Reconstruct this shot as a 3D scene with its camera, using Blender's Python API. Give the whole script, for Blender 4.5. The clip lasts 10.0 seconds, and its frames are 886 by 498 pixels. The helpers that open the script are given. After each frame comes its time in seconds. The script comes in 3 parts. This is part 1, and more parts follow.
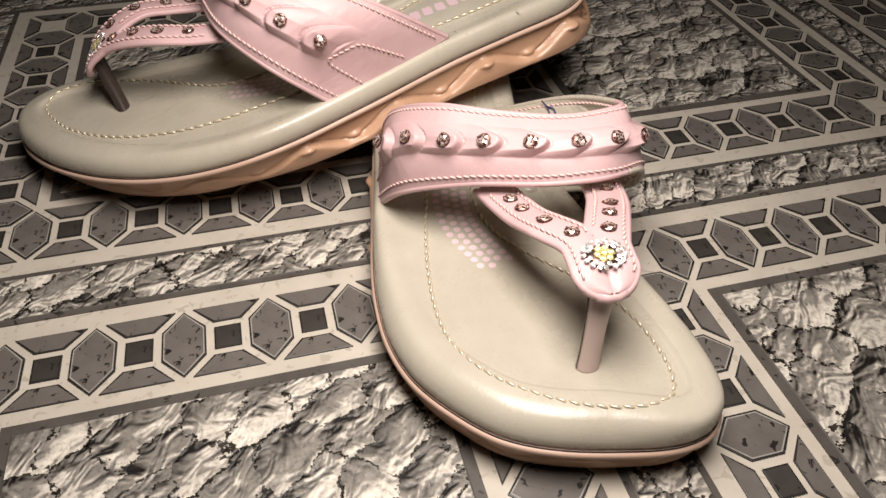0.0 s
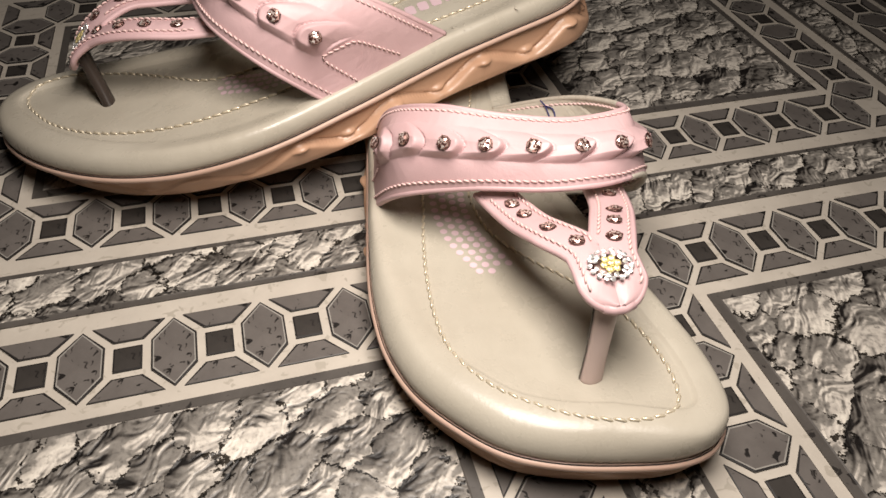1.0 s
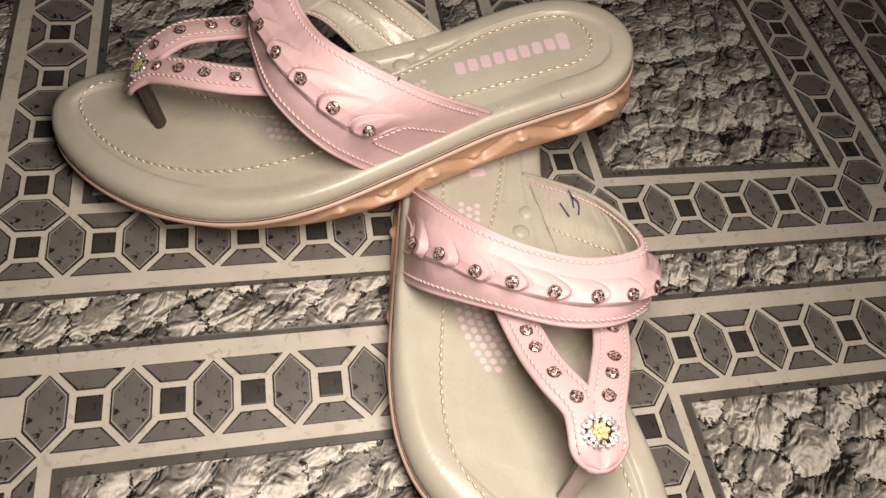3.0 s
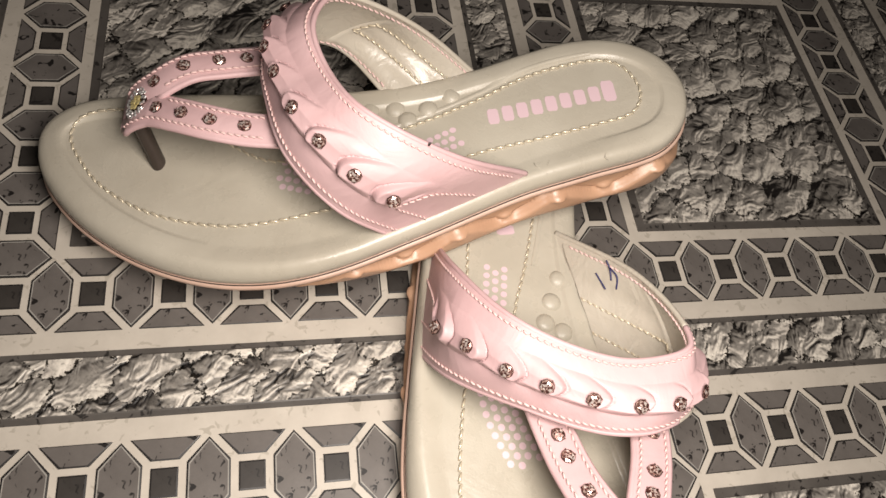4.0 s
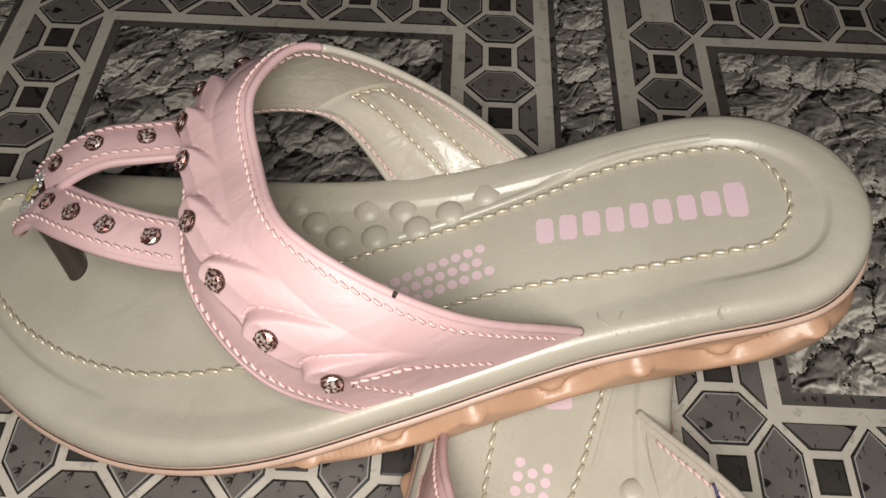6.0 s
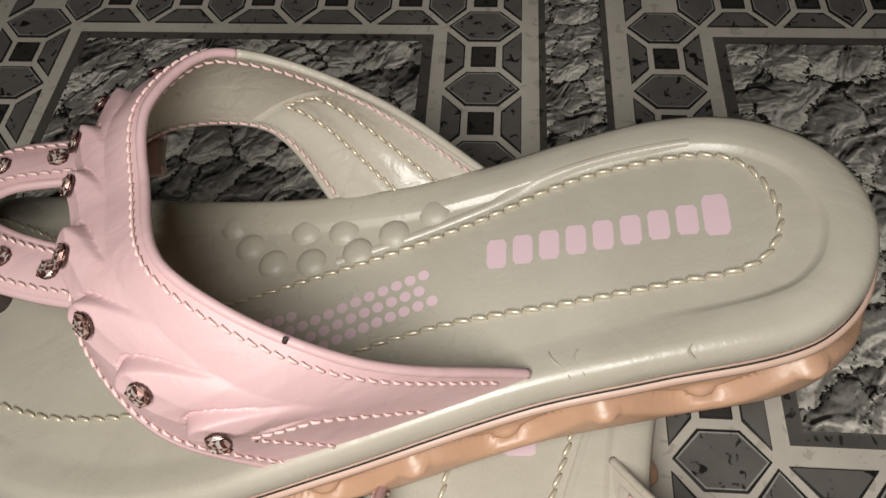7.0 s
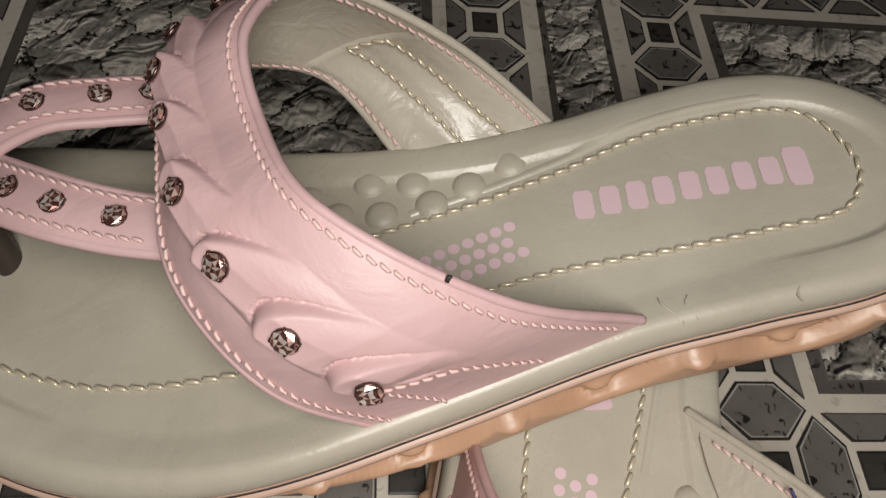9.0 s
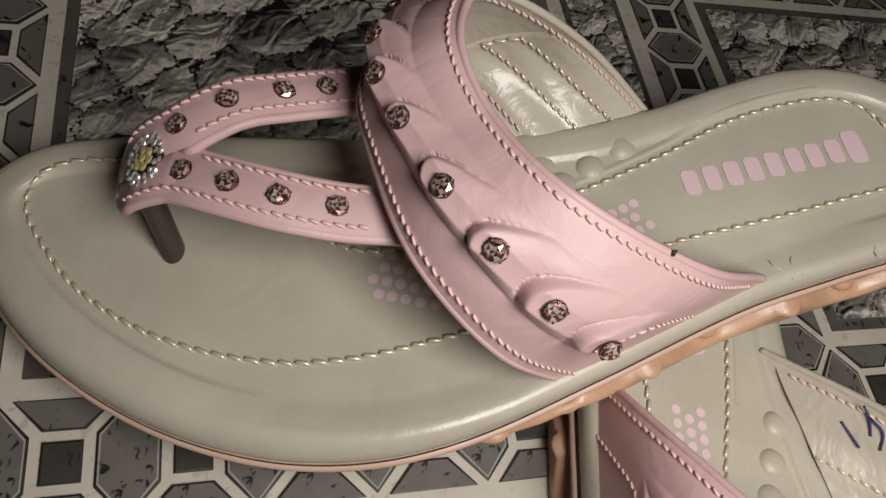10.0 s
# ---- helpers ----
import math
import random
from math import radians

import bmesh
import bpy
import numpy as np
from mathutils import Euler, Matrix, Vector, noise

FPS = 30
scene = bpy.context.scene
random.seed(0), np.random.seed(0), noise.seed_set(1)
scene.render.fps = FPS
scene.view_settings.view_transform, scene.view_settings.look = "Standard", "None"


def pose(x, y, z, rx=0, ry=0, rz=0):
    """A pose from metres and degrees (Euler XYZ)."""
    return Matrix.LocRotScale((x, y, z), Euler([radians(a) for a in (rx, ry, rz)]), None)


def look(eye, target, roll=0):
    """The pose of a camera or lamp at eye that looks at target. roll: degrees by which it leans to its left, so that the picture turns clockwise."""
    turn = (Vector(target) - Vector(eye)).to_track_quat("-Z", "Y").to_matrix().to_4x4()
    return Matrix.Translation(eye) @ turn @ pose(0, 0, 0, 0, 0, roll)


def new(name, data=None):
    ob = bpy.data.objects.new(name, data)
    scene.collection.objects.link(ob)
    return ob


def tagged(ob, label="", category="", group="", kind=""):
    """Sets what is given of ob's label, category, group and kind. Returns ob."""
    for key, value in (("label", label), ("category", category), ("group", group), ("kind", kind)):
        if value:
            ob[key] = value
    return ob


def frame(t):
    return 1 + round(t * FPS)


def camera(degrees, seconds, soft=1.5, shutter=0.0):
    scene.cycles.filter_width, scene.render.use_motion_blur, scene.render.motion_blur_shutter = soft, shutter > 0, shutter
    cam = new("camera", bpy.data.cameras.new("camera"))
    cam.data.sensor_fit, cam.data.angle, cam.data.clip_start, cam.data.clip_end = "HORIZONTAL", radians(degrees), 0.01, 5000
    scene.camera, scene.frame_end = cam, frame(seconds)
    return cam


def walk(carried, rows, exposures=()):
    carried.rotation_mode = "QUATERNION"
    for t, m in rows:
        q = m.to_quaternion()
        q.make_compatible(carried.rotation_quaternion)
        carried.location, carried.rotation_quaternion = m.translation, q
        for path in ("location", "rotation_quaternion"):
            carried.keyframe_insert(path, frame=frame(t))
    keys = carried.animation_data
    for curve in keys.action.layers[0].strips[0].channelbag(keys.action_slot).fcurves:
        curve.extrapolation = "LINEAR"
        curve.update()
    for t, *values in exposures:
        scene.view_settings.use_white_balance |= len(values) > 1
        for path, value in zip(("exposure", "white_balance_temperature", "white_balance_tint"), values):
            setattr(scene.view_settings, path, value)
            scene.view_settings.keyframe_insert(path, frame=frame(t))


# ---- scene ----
import functools

cam = camera(62.2, 10.0)
# seconds, x, y, z, yaw, pitch, roll
ROWS = [
    (0.0, -0.09704, -0.22726, 0.20278, -14.923, -42.414, 0.413),
    (0.5, -0.09806, -0.22593, 0.20105, -16.304, -42.536, 1.104),
    (1.0, -0.10075, -0.2171, 0.20349, -16.977, -43.462, 2.117),
    (1.5, -0.10619, -0.20378, 0.2236, -17.222, -44.712, 5.536),
    (2.0, -0.10801, -0.19755, 0.24422, -19.888, -51.551, 9.075),
    (2.5, -0.10605, -0.17721, 0.28399, -20.069, -54.238, 11.518),
    (3.8, -0.11553, -0.11596, 0.28776, -24.231, -58.719, 18.512),
    (4.0, -0.11203, -0.10228, 0.28314, -23.686, -58.951, 18.879),
    (4.5, -0.11129, -0.07703, 0.26131, -24.064, -58.512, 21.786),
    (5.0, -0.09988, -0.05214, 0.2374, -17.487, -57.861, 18.087),
    (5.5, -0.07712, -0.03767, 0.22832, -7.896, -57.907, 10.022),
    (7.0, -0.02865, -0.00514, 0.20138, 7.403, -57.955, -4.626),
    (7.5, -0.02758, -0.00687, 0.20177, 7.278, -57.973, -4.578),
    (8.0, -0.03276, -0.00787, 0.20001, 4.991, -57.982, -2.583),
    (8.5, -0.05089, -0.00803, 0.19501, -1.071, -58.029, 2.964),
    (9.0, -0.07729, -0.01116, 0.1893, -11.258, -57.782, 11.048),
    (9.5, -0.11514, -0.0152, 0.19484, -20.797, -57.798, 18.939),
    (10.0, -0.14722, -0.01248, 0.19838, -30.816, -57.566, 25.661),
]
EXPOSURES = [
    (0.0, 0.12, 6700, 12),
    (1.0, 0.08, 6700, 12),
    (1.5, -0.12, 6850, 12),
    (2.0, -0.08, 6950, 12.5),
    (2.5, -0.05, 7100, 12.5),
    (4.0, 0.18, 6700, 11.5),
    (5.0, -0.08, 6750, 10.5),
    (5.5, 0.02, 6500, 8.5),
    (7.0, -0.12, 6250, 6),
    (8.0, -0.15, 6250, 6.5),
    (9.0, -0.42, 6400, 7.5),
    (10.0, -0.42, 6400, 8),
]
walk(cam, [(t, pose(x, y, z, 90 + pitch, 0, yaw) @ pose(0, 0, 0, 0, 0, roll)) for t, x, y, z, yaw, pitch, roll in ROWS], EXPOSURES)

# ---- light ----
world = bpy.data.worlds.new("world")
scene.world = world
world.use_nodes = True
world.node_tree.nodes["Background"].inputs[0].default_value = (0.9, 0.85, 0.8, 1)
world.node_tree.nodes["Background"].inputs[1].default_value = 0.006

torch = bpy.data.lights.new("torch", "AREA")
torch.shape, torch.size, torch.size_y = "ELLIPSE", 0.13, 0.20
torch.energy = 1.38
torch.color = (1.0, 0.94, 0.88)
new("torch", torch).matrix_basis = look((-0.054, -0.098, 0.280), (-0.070, -0.025, 0.0))


# ---- materials ----
def material(name, colour, rough=0.5, metal=0.0, spec=0.5):
    m = bpy.data.materials.new(name)
    m.use_nodes = True
    b = m.node_tree.nodes["Principled BSDF"]
    b.inputs["Base Color"].default_value = (*colour, 1)
    b.inputs["Roughness"].default_value = rough
    b.inputs["Metallic"].default_value = metal
    b.inputs["Specular IOR Level"].default_value = spec
    return m


def nodes_of(m):
    t = m.node_tree
    return t, t.nodes["Principled BSDF"]


def link(t, a, b):
    t.links.new(a, b)


def texture(t, kind, scale, detail=4.0, rough=0.55, distort=0.0):
    n = t.nodes.new(kind)
    n.inputs["Scale"].default_value = scale
    if kind == "ShaderNodeTexNoise":
        n.inputs["Detail"].default_value = detail
        n.inputs["Roughness"].default_value = rough
        n.inputs["Distortion"].default_value = distort
    c = t.nodes.new("ShaderNodeTexCoord")
    link(t, c.outputs["Object"], n.inputs["Vector"])
    return n


def ramp(t, source, stops):
    r = t.nodes.new("ShaderNodeValToRGB")
    e = r.color_ramp.elements
    while len(e) < len(stops):
        e.new(0.5)
    for k, (p, c) in zip(e, stops):
        k.position, k.color = p, (*c, 1)
    link(t, source, r.inputs[0])
    return r


def bump(t, b, source, strength, distance):
    n = t.nodes.new("ShaderNodeBump")
    n.inputs["Strength"].default_value = strength
    n.inputs["Distance"].default_value = distance
    link(t, source, n.inputs["Height"])
    link(t, n.outputs[0], b.inputs["Normal"])
    return n


def leather(name, dark, light, rough=0.42, grain=1400, spec=0.5):
    """Smooth artificial leather: slow colour drift, fine grain, uneven gloss."""
    m = material(name, light, rough, 0, spec)
    t, b = nodes_of(m)
    n = texture(t, "ShaderNodeTexNoise", 28, 5, 0.6)
    link(t, ramp(t, n.outputs[0], [(0.3, dark), (0.7, light)]).outputs[0], b.inputs["Base Color"])
    g = texture(t, "ShaderNodeTexNoise", grain, 2, 0.6)
    bump(t, b, g.outputs[0], 0.13, 0.0004)
    r = texture(t, "ShaderNodeTexNoise", 90, 4, 0.6)
    k = ramp(t, r.outputs[0], [(0.3, (rough - 0.07,) * 3), (0.75, (rough + 0.1,) * 3)])
    link(t, k.outputs[0], b.inputs["Roughness"])
    return m


PINK = leather("pink_leather", (0.53, 0.345, 0.347), (0.60, 0.410, 0.415), 0.45, 1400, 0.4)
BEIGE = leather("beige_leather", (0.405, 0.367, 0.298), (0.48, 0.442, 0.366), 0.29, 1100)
LINING = leather("lining_leather", (0.43, 0.385, 0.32), (0.51, 0.465, 0.39), 0.29, 900)


def wrinkled(m, scale, strength):
    """Adds soft irregular wrinkles over the grain."""
    t, b = nodes_of(m)
    fine = b.inputs["Normal"].links[0].from_node
    w = texture(t, "ShaderNodeTexNoise", scale, 3, 0.5, 2.2)
    n = t.nodes.new("ShaderNodeBump")
    n.inputs["Strength"].default_value = strength
    n.inputs["Distance"].default_value = 0.003
    link(t, w.outputs[0], n.inputs["Height"])
    link(t, n.outputs[0], fine.inputs["Normal"])


wrinkled(LINING, 85, 0.18)
wrinkled(PINK, 48, 0.14)
wrinkled(BEIGE, 36, 0.10)
RUBBER = leather("tan_rubber", (0.42, 0.245, 0.155), (0.53, 0.325, 0.21), 0.36, 700)
WELT = leather("welt_rubber", (0.48, 0.32, 0.245), (0.57, 0.40, 0.32), 0.45, 700)
SEAM = material("dark_seam", (0.03, 0.022, 0.018), 0.7)
THREAD_PINK = material("pink_thread", (0.72, 0.51, 0.48), 0.55)
THREAD_GOLD = material("pale_thread", (0.66, 0.58, 0.44), 0.30, 0.35)
PRINT = material("pink_print", (0.68, 0.50, 0.54), 0.42)
POST = leather("post_leather", (0.48, 0.36, 0.325), (0.57, 0.45, 0.405), 0.34)
POST_BACK = material("dark_post_strip", (0.045, 0.034, 0.028), 0.26)
INK = material("blue_ink", (0.02, 0.02, 0.10), 0.5)
CRYSTAL = material("rose_crystal_glints", (0.90, 0.70, 0.61), 0.20, 0.62)
# dark and pale tints per facet paint in the stones' inner reflections
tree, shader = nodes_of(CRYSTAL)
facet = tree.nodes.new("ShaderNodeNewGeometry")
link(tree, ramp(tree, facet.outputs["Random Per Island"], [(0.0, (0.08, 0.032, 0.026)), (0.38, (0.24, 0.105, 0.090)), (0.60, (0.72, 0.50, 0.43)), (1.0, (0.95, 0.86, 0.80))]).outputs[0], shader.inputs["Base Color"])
CLEAR = material("clear_crystal", (0.94, 0.92, 0.90), 0.34, 0.8)
AMBER = material("yellow_crystal", (0.86, 0.72, 0.34), 0.28, 0.6)
BLACKENED = material("blackened_metal", (0.17, 0.11, 0.095), 0.34, 1.0)


def printed(name, dark, light, fleck):
    """Printed grey vinyl: mottled tone with short dark flecks."""
    m = material(name, light, 0.42, 0, 0.3)
    t, b = nodes_of(m)
    n = texture(t, "ShaderNodeTexNoise", 60, 5, 0.65)
    base = ramp(t, n.outputs[0], [(0.25, dark), (0.75, light)])
    f = texture(t, "ShaderNodeTexNoise", 230, 2, 0.5, 0.8)
    cut = ramp(t, f.outputs[0], [(0.345, (1, 1, 1)), (0.385, (0, 0, 0))])
    mix = t.nodes.new("ShaderNodeMix")
    mix.data_type = "RGBA"
    link(t, cut.outputs[0], mix.inputs["Factor"])
    link(t, base.outputs[0], mix.inputs["A"])
    mix.inputs["B"].default_value = (*fleck, 1)
    link(t, mix.outputs["Result"], b.inputs["Base Color"])
    bump(t, b, f.outputs[0], 0.1, 0.0005)
    return m


def stone(name, scale, turn=-0.75):
    """Printed split stone: long plates, pale along one edge and grey along the other, with speckled dark cracks."""
    m = material(name, (0.3, 0.28, 0.26), 0.40, 0, 0.3)
    t, b = nodes_of(m)

    def math_node(kind, a, c):
        n = t.nodes.new("ShaderNodeMath")
        n.operation = kind
        for k, v in enumerate((a, c)):
            if isinstance(v, float):
                n.inputs[k].default_value = v
            else:
                link(t, v, n.inputs[k])
        return n.outputs[0]

    def vector_node(kind, a, c):
        n = t.nodes.new("ShaderNodeVectorMath")
        n.operation = kind
        for k, v in enumerate((a, c)):
            if isinstance(v, tuple):
                n.inputs[k].default_value = v
            else:
                link(t, v, n.inputs[k])
        return n

    co = t.nodes.new("ShaderNodeTexCoord")
    turned = t.nodes.new("ShaderNodeMapping")
    turned.inputs["Rotation"].default_value = (0, 0, turn)
    link(t, co.outputs["Object"], turned.inputs["Vector"])
    long = vector_node("MULTIPLY", turned.outputs[0], (0.80, 1.10, 0.0)).outputs[0]
    bend = texture(t, "ShaderNodeTexNoise", scale * 1.1, 6, 0.66)
    amp = 1.15 / scale
    push = vector_node("MULTIPLY", vector_node("SUBTRACT", bend.outputs["Color"], (0.5, 0.5, 0.5)).outputs[0], (amp, amp, 0.0)).outputs[0]
    where = vector_node("ADD", long, push).outputs[0]
    pair = []
    for slide in (0.0, 0.0011):
        n = texture(t, "ShaderNodeTexNoise", scale * 1.5, 2.2, 0.5, 1.4)
        link(t, vector_node("ADD", long, (slide * 0.35, slide * 0.95, 0.0)).outputs[0], n.inputs["Vector"])
        pair.append(n.outputs[0])
    emboss = math_node("SUBTRACT", pair[1], pair[0])
    grit = texture(t, "ShaderNodeTexNoise", scale * 9, 3, 0.6)
    slow = texture(t, "ShaderNodeTexNoise", scale * 0.7, 3, 0.6)

    cell = t.nodes.new("ShaderNodeTexVoronoi")
    edge = t.nodes.new("ShaderNodeTexVoronoi")
    edge.feature = "DISTANCE_TO_EDGE"
    for n in (cell, edge):
        n.voronoi_dimensions = "2D"
        n.inputs["Scale"].default_value = scale
        link(t, where, n.inputs["Vector"])
    lean = vector_node("DOT_PRODUCT", vector_node("SUBTRACT", where, cell.outputs["Position"]).outputs[0], (-0.35 * scale, -0.95 * scale, 0.0)).outputs["Value"]
    rough_tone = math_node("ADD", math_node("MULTIPLY", lean, 0.50), math_node("MULTIPLY", emboss, 2.4))
    level = math_node("ADD", rough_tone, math_node("MULTIPLY", slow.outputs[0], 0.95))
    tone = ramp(t, level, [(0.06, (0.014, 0.012, 0.011)), (0.20, (0.085, 0.076, 0.067)), (0.32, (0.175, 0.160, 0.142)), (0.52, (0.250, 0.230, 0.203)), (0.60, (0.46, 0.42, 0.37)), (0.85, (0.68, 0.63, 0.55))])
    # cracks open and close along their length
    width = math_node("MULTIPLY", math_node("SUBTRACT", slow.outputs[0], 0.44), 0.16)
    width = math_node("ADD", width, math_node("MULTIPLY", math_node("SUBTRACT", grit.outputs[0], 0.5), 0.30))
    gap = math_node("SUBTRACT", edge.outputs["Distance"], width)
    crack = ramp(t, gap, [(0.0, (0.05, 0.045, 0.04)), (0.022, (1, 1, 1))])
    speck = ramp(t, grit.outputs[0], [(0.30, (0.55, 0.55, 0.55)), (0.46, (1, 1, 1)), (0.68, (1.12, 1.12, 1.12))])
    last = tone.outputs[0]
    for other in (crack, speck):
        mix = t.nodes.new("ShaderNodeMix")
        mix.data_type, mix.blend_type = "RGBA", "MULTIPLY"
        mix.inputs["Factor"].default_value = 1
        link(t, last, mix.inputs["A"])
        link(t, other.outputs[0], mix.inputs["B"])
        last = mix.outputs["Result"]
    link(t, last, b.inputs["Base Color"])
    bump(t, b, level, 0.45, 0.0020)
    return m


GREY = printed("grey_vinyl", (0.100, 0.088, 0.080), (0.152, 0.136, 0.124), (0.015, 0.013, 0.012))
DARK = printed("dark_vinyl", (0.030, 0.026, 0.023), (0.052, 0.046, 0.041), (0.015, 0.013, 0.012))
RIM = printed("stone_rim_vinyl", (0.062, 0.055, 0.049), (0.105, 0.094, 0.084), (0.025, 0.022, 0.02))
PALE = printed("pale_line_vinyl", (0.26, 0.245, 0.22), (0.34, 0.32, 0.29), (0.2, 0.19, 0.17))
OUTLINE = material("outline_print", (0.016, 0.014, 0.013), 0.45)
CREAM = printed("cream_vinyl", (0.45, 0.405, 0.345), (0.55, 0.50, 0.43), (0.40, 0.36, 0.30))
STONE = stone("stone_print", 58)
STONE_STRIP = stone("stone_strip_print", 68)
PLASTER = leather("plaster", (0.30, 0.27, 0.24), (0.36, 0.33, 0.29), 0.8, 300)


# ---- mesh helpers ----
def mesh_of(name, bm, mats):
    bmesh.ops.recalc_face_normals(bm, faces=bm.faces)
    me = bpy.data.meshes.new(name)
    bm.to_mesh(me)
    bm.free()
    for m in mats if isinstance(mats, (list, tuple)) else [mats]:
        me.materials.append(m)
    return me


def part(name, bm, mats, parent=None, label="", smooth=True):
    me = mesh_of(name, bm, mats)
    if smooth:
        me.polygons.foreach_set("use_smooth", [True] * len(me.polygons))
    ob = new(name, me)
    ob.parent = parent
    if label:
        ob["label"] = label
    return ob


def curve_through(points, closed=False):
    """A smooth curve through control points; call it with 0..1."""
    p = np.array(points, float)
    n = len(p)
    if closed:
        d = np.linalg.norm(np.roll(p, -1, 0) - p, axis=1)
        knots = np.r_[0, np.cumsum(d)]
    else:
        knots = np.r_[0, np.cumsum(np.linalg.norm(np.diff(p, axis=0), axis=1))]
    total = knots[-1]

    def slope(i):
        if closed:
            a, b = p[(i - 1) % n], p[(i + 1) % n]
            ka, kb = knots[i % n] - np.linalg.norm(p[i % n] - a), knots[i % n] + np.linalg.norm(b - p[i % n])
        else:
            ia, ib = max(i - 1, 0), min(i + 1, n - 1)
            a, b, ka, kb = p[ia], p[ib], knots[ia], knots[ib]
        return (b - a) / max(kb - ka, 1e-9)

    def at(s):
        x = (s % 1.0 if closed else min(max(s, 0.0), 1.0)) * total
        i = int(min(np.searchsorted(knots, x, side="right") - 1, len(knots) - 2))
        h = knots[i + 1] - knots[i]
        k = (x - knots[i]) / h
        a, b = p[i % n], p[(i + 1) % n]
        return (2 * k**3 - 3 * k**2 + 1) * a + (k**3 - 2 * k**2 + k) * h * slope(i) + (3 * k**2 - 2 * k**3) * b + (k**3 - k**2) * h * slope(i + 1)

    at.length = total
    return at


def grid_faces(bm, rows, closed=False):
    """Faces between rows of points; gives the vertices."""
    vs = [[bm.verts.new(p) for p in row] for row in rows]
    for a, b in zip(vs, vs[1:]):
        n = len(a)
        for i in range(n if closed else n - 1):
            j = (i + 1) % n
            bm.faces.new((a[i], a[j], b[j], b[i]))
    return vs


def tube(bm, points, radius, sides=6, flat=1.0):
    """A closed-ended tube along points."""
    pts = [Vector(p) for p in points]
    rows = []
    for i, p in enumerate(pts):
        d = (pts[min(i + 1, len(pts) - 1)] - pts[max(i - 1, 0)]).normalized()
        a = d.cross(Vector((0, 0, 1)))
        a = a.normalized() if a.length > 1e-4 else Vector((1, 0, 0))
        b = a.cross(d)
        r = radius[i] if isinstance(radius, (list, tuple)) else radius
        rows.append([p + r * (math.cos(2 * math.pi * k / sides) * a + flat * math.sin(2 * math.pi * k / sides) * b) for k in range(sides)])
    vs = grid_faces(bm, rows, True)
    bm.faces.new(vs[0][::-1])
    bm.faces.new(vs[-1])


def stitches(bm, at, up_at, length, gap, radius, start=0.0, end=1.0):
    """A row of slanted raised threads along a curve."""
    along = np.linspace(start, end, 241)
    dots = np.array([tuple(at(a)) for a in along])
    run = np.r_[0, np.cumsum(np.linalg.norm(np.diff(dots, axis=0), axis=1))]
    n = int(run[-1] / (length + gap))
    for i in range(n):
        a = float(np.interp(run[-1] * i / n, run, along))
        b = float(np.interp(run[-1] * (i + length / (length + gap)) / n, run, along))
        pa, pb, m = Vector(at(a)), Vector(at(b)), Vector(at((a + b) / 2))
        up = up_at((a + b) / 2)
        side = (pb - pa).cross(up)
        side = side.normalized() * radius * 0.85 if side.length > 1e-9 else Vector((0, 0, 0))
        tube(bm, [pa - side, pa * 0.6 + m * 0.4 + up * radius * 0.9 - side * 0.5, pb * 0.6 + m * 0.4 + up * radius * 0.9 + side * 0.5, pb + side], [radius * 0.5, radius, radius, radius * 0.5], 5)


def jewel(bm, sides=8, r=1.0):
    """A round brilliant: table, crown, girdle and pavilion; unit radius."""
    def ring(rad, z, turn):
        return [bm.verts.new((rad * math.cos(2 * math.pi * (k + turn) / sides), rad * math.sin(2 * math.pi * (k + turn) / sides), z)) for k in range(sides)]
    t, c, g = ring(0.46 * r, 0.50 * r, 0), ring(0.80 * r, 0.38 * r, 0.5), ring(1.04 * r, 0.06 * r, 0)
    for i, v in enumerate(t + c):
        v.co.z += r * (0.13, -0.10, 0.05, -0.06, 0.11, 0.0, -0.12)[i * 3 % 7]
        v.co.x += r * (0.05, -0.06, 0.02, 0.07, -0.04)[i * 2 % 5]
    cap = bm.verts.new((0.06 * r, -0.04 * r, 0.58 * r))
    for k in range(sides):
        j = (k + 1) % sides
        bm.faces.new((cap, t[k], t[j]))
        bm.faces.new((t[k], c[k], t[j]))
        bm.faces.new((c[k], t[j], c[j]))
        bm.faces.new((c[k], g[k], g[j]))
        bm.faces.new((c[k], g[j], c[j]))
    bot = bm.verts.new((0, 0, -0.5 * r))
    for k in range(sides):
        bm.faces.new((g[k], bot, g[(k + 1) % sides]))


def mount(bm, r=1.0, sides=14):
    """A low metal cup with four claws."""
    rows = []
    for rad, z in ((0.96, -0.5), (1.07, -0.45), (1.08, -0.1), (1.02, 0.05), (0.97, -0.08)):
        rows.append([(rad * r * math.cos(2 * math.pi * k / sides), rad * r * math.sin(2 * math.pi * k / sides), z * r) for k in range(sides)])
    grid_faces(bm, rows, True)
    for q in range(4):
        a = math.pi / 4 + q * math.pi / 2
        c, s = math.cos(a), math.sin(a)
        tube(bm, [(1.08 * r * c, 1.08 * r * s, -0.2 * r), (1.05 * r * c, 1.05 * r * s, 0.14 * r), (0.88 * r * c, 0.88 * r * s, 0.36 * r)], [0.12 * r, 0.12 * r, 0.06 * r], 5)


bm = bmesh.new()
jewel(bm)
# each facet its own island, for its painted reflection tint
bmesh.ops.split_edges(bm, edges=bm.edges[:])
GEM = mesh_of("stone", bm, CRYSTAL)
bm = bmesh.new()
mount(bm)
CUP = mesh_of("claw_mount", bm, BLACKENED)
CUP.polygons.foreach_set("use_smooth", [True] * len(CUP.polygons))


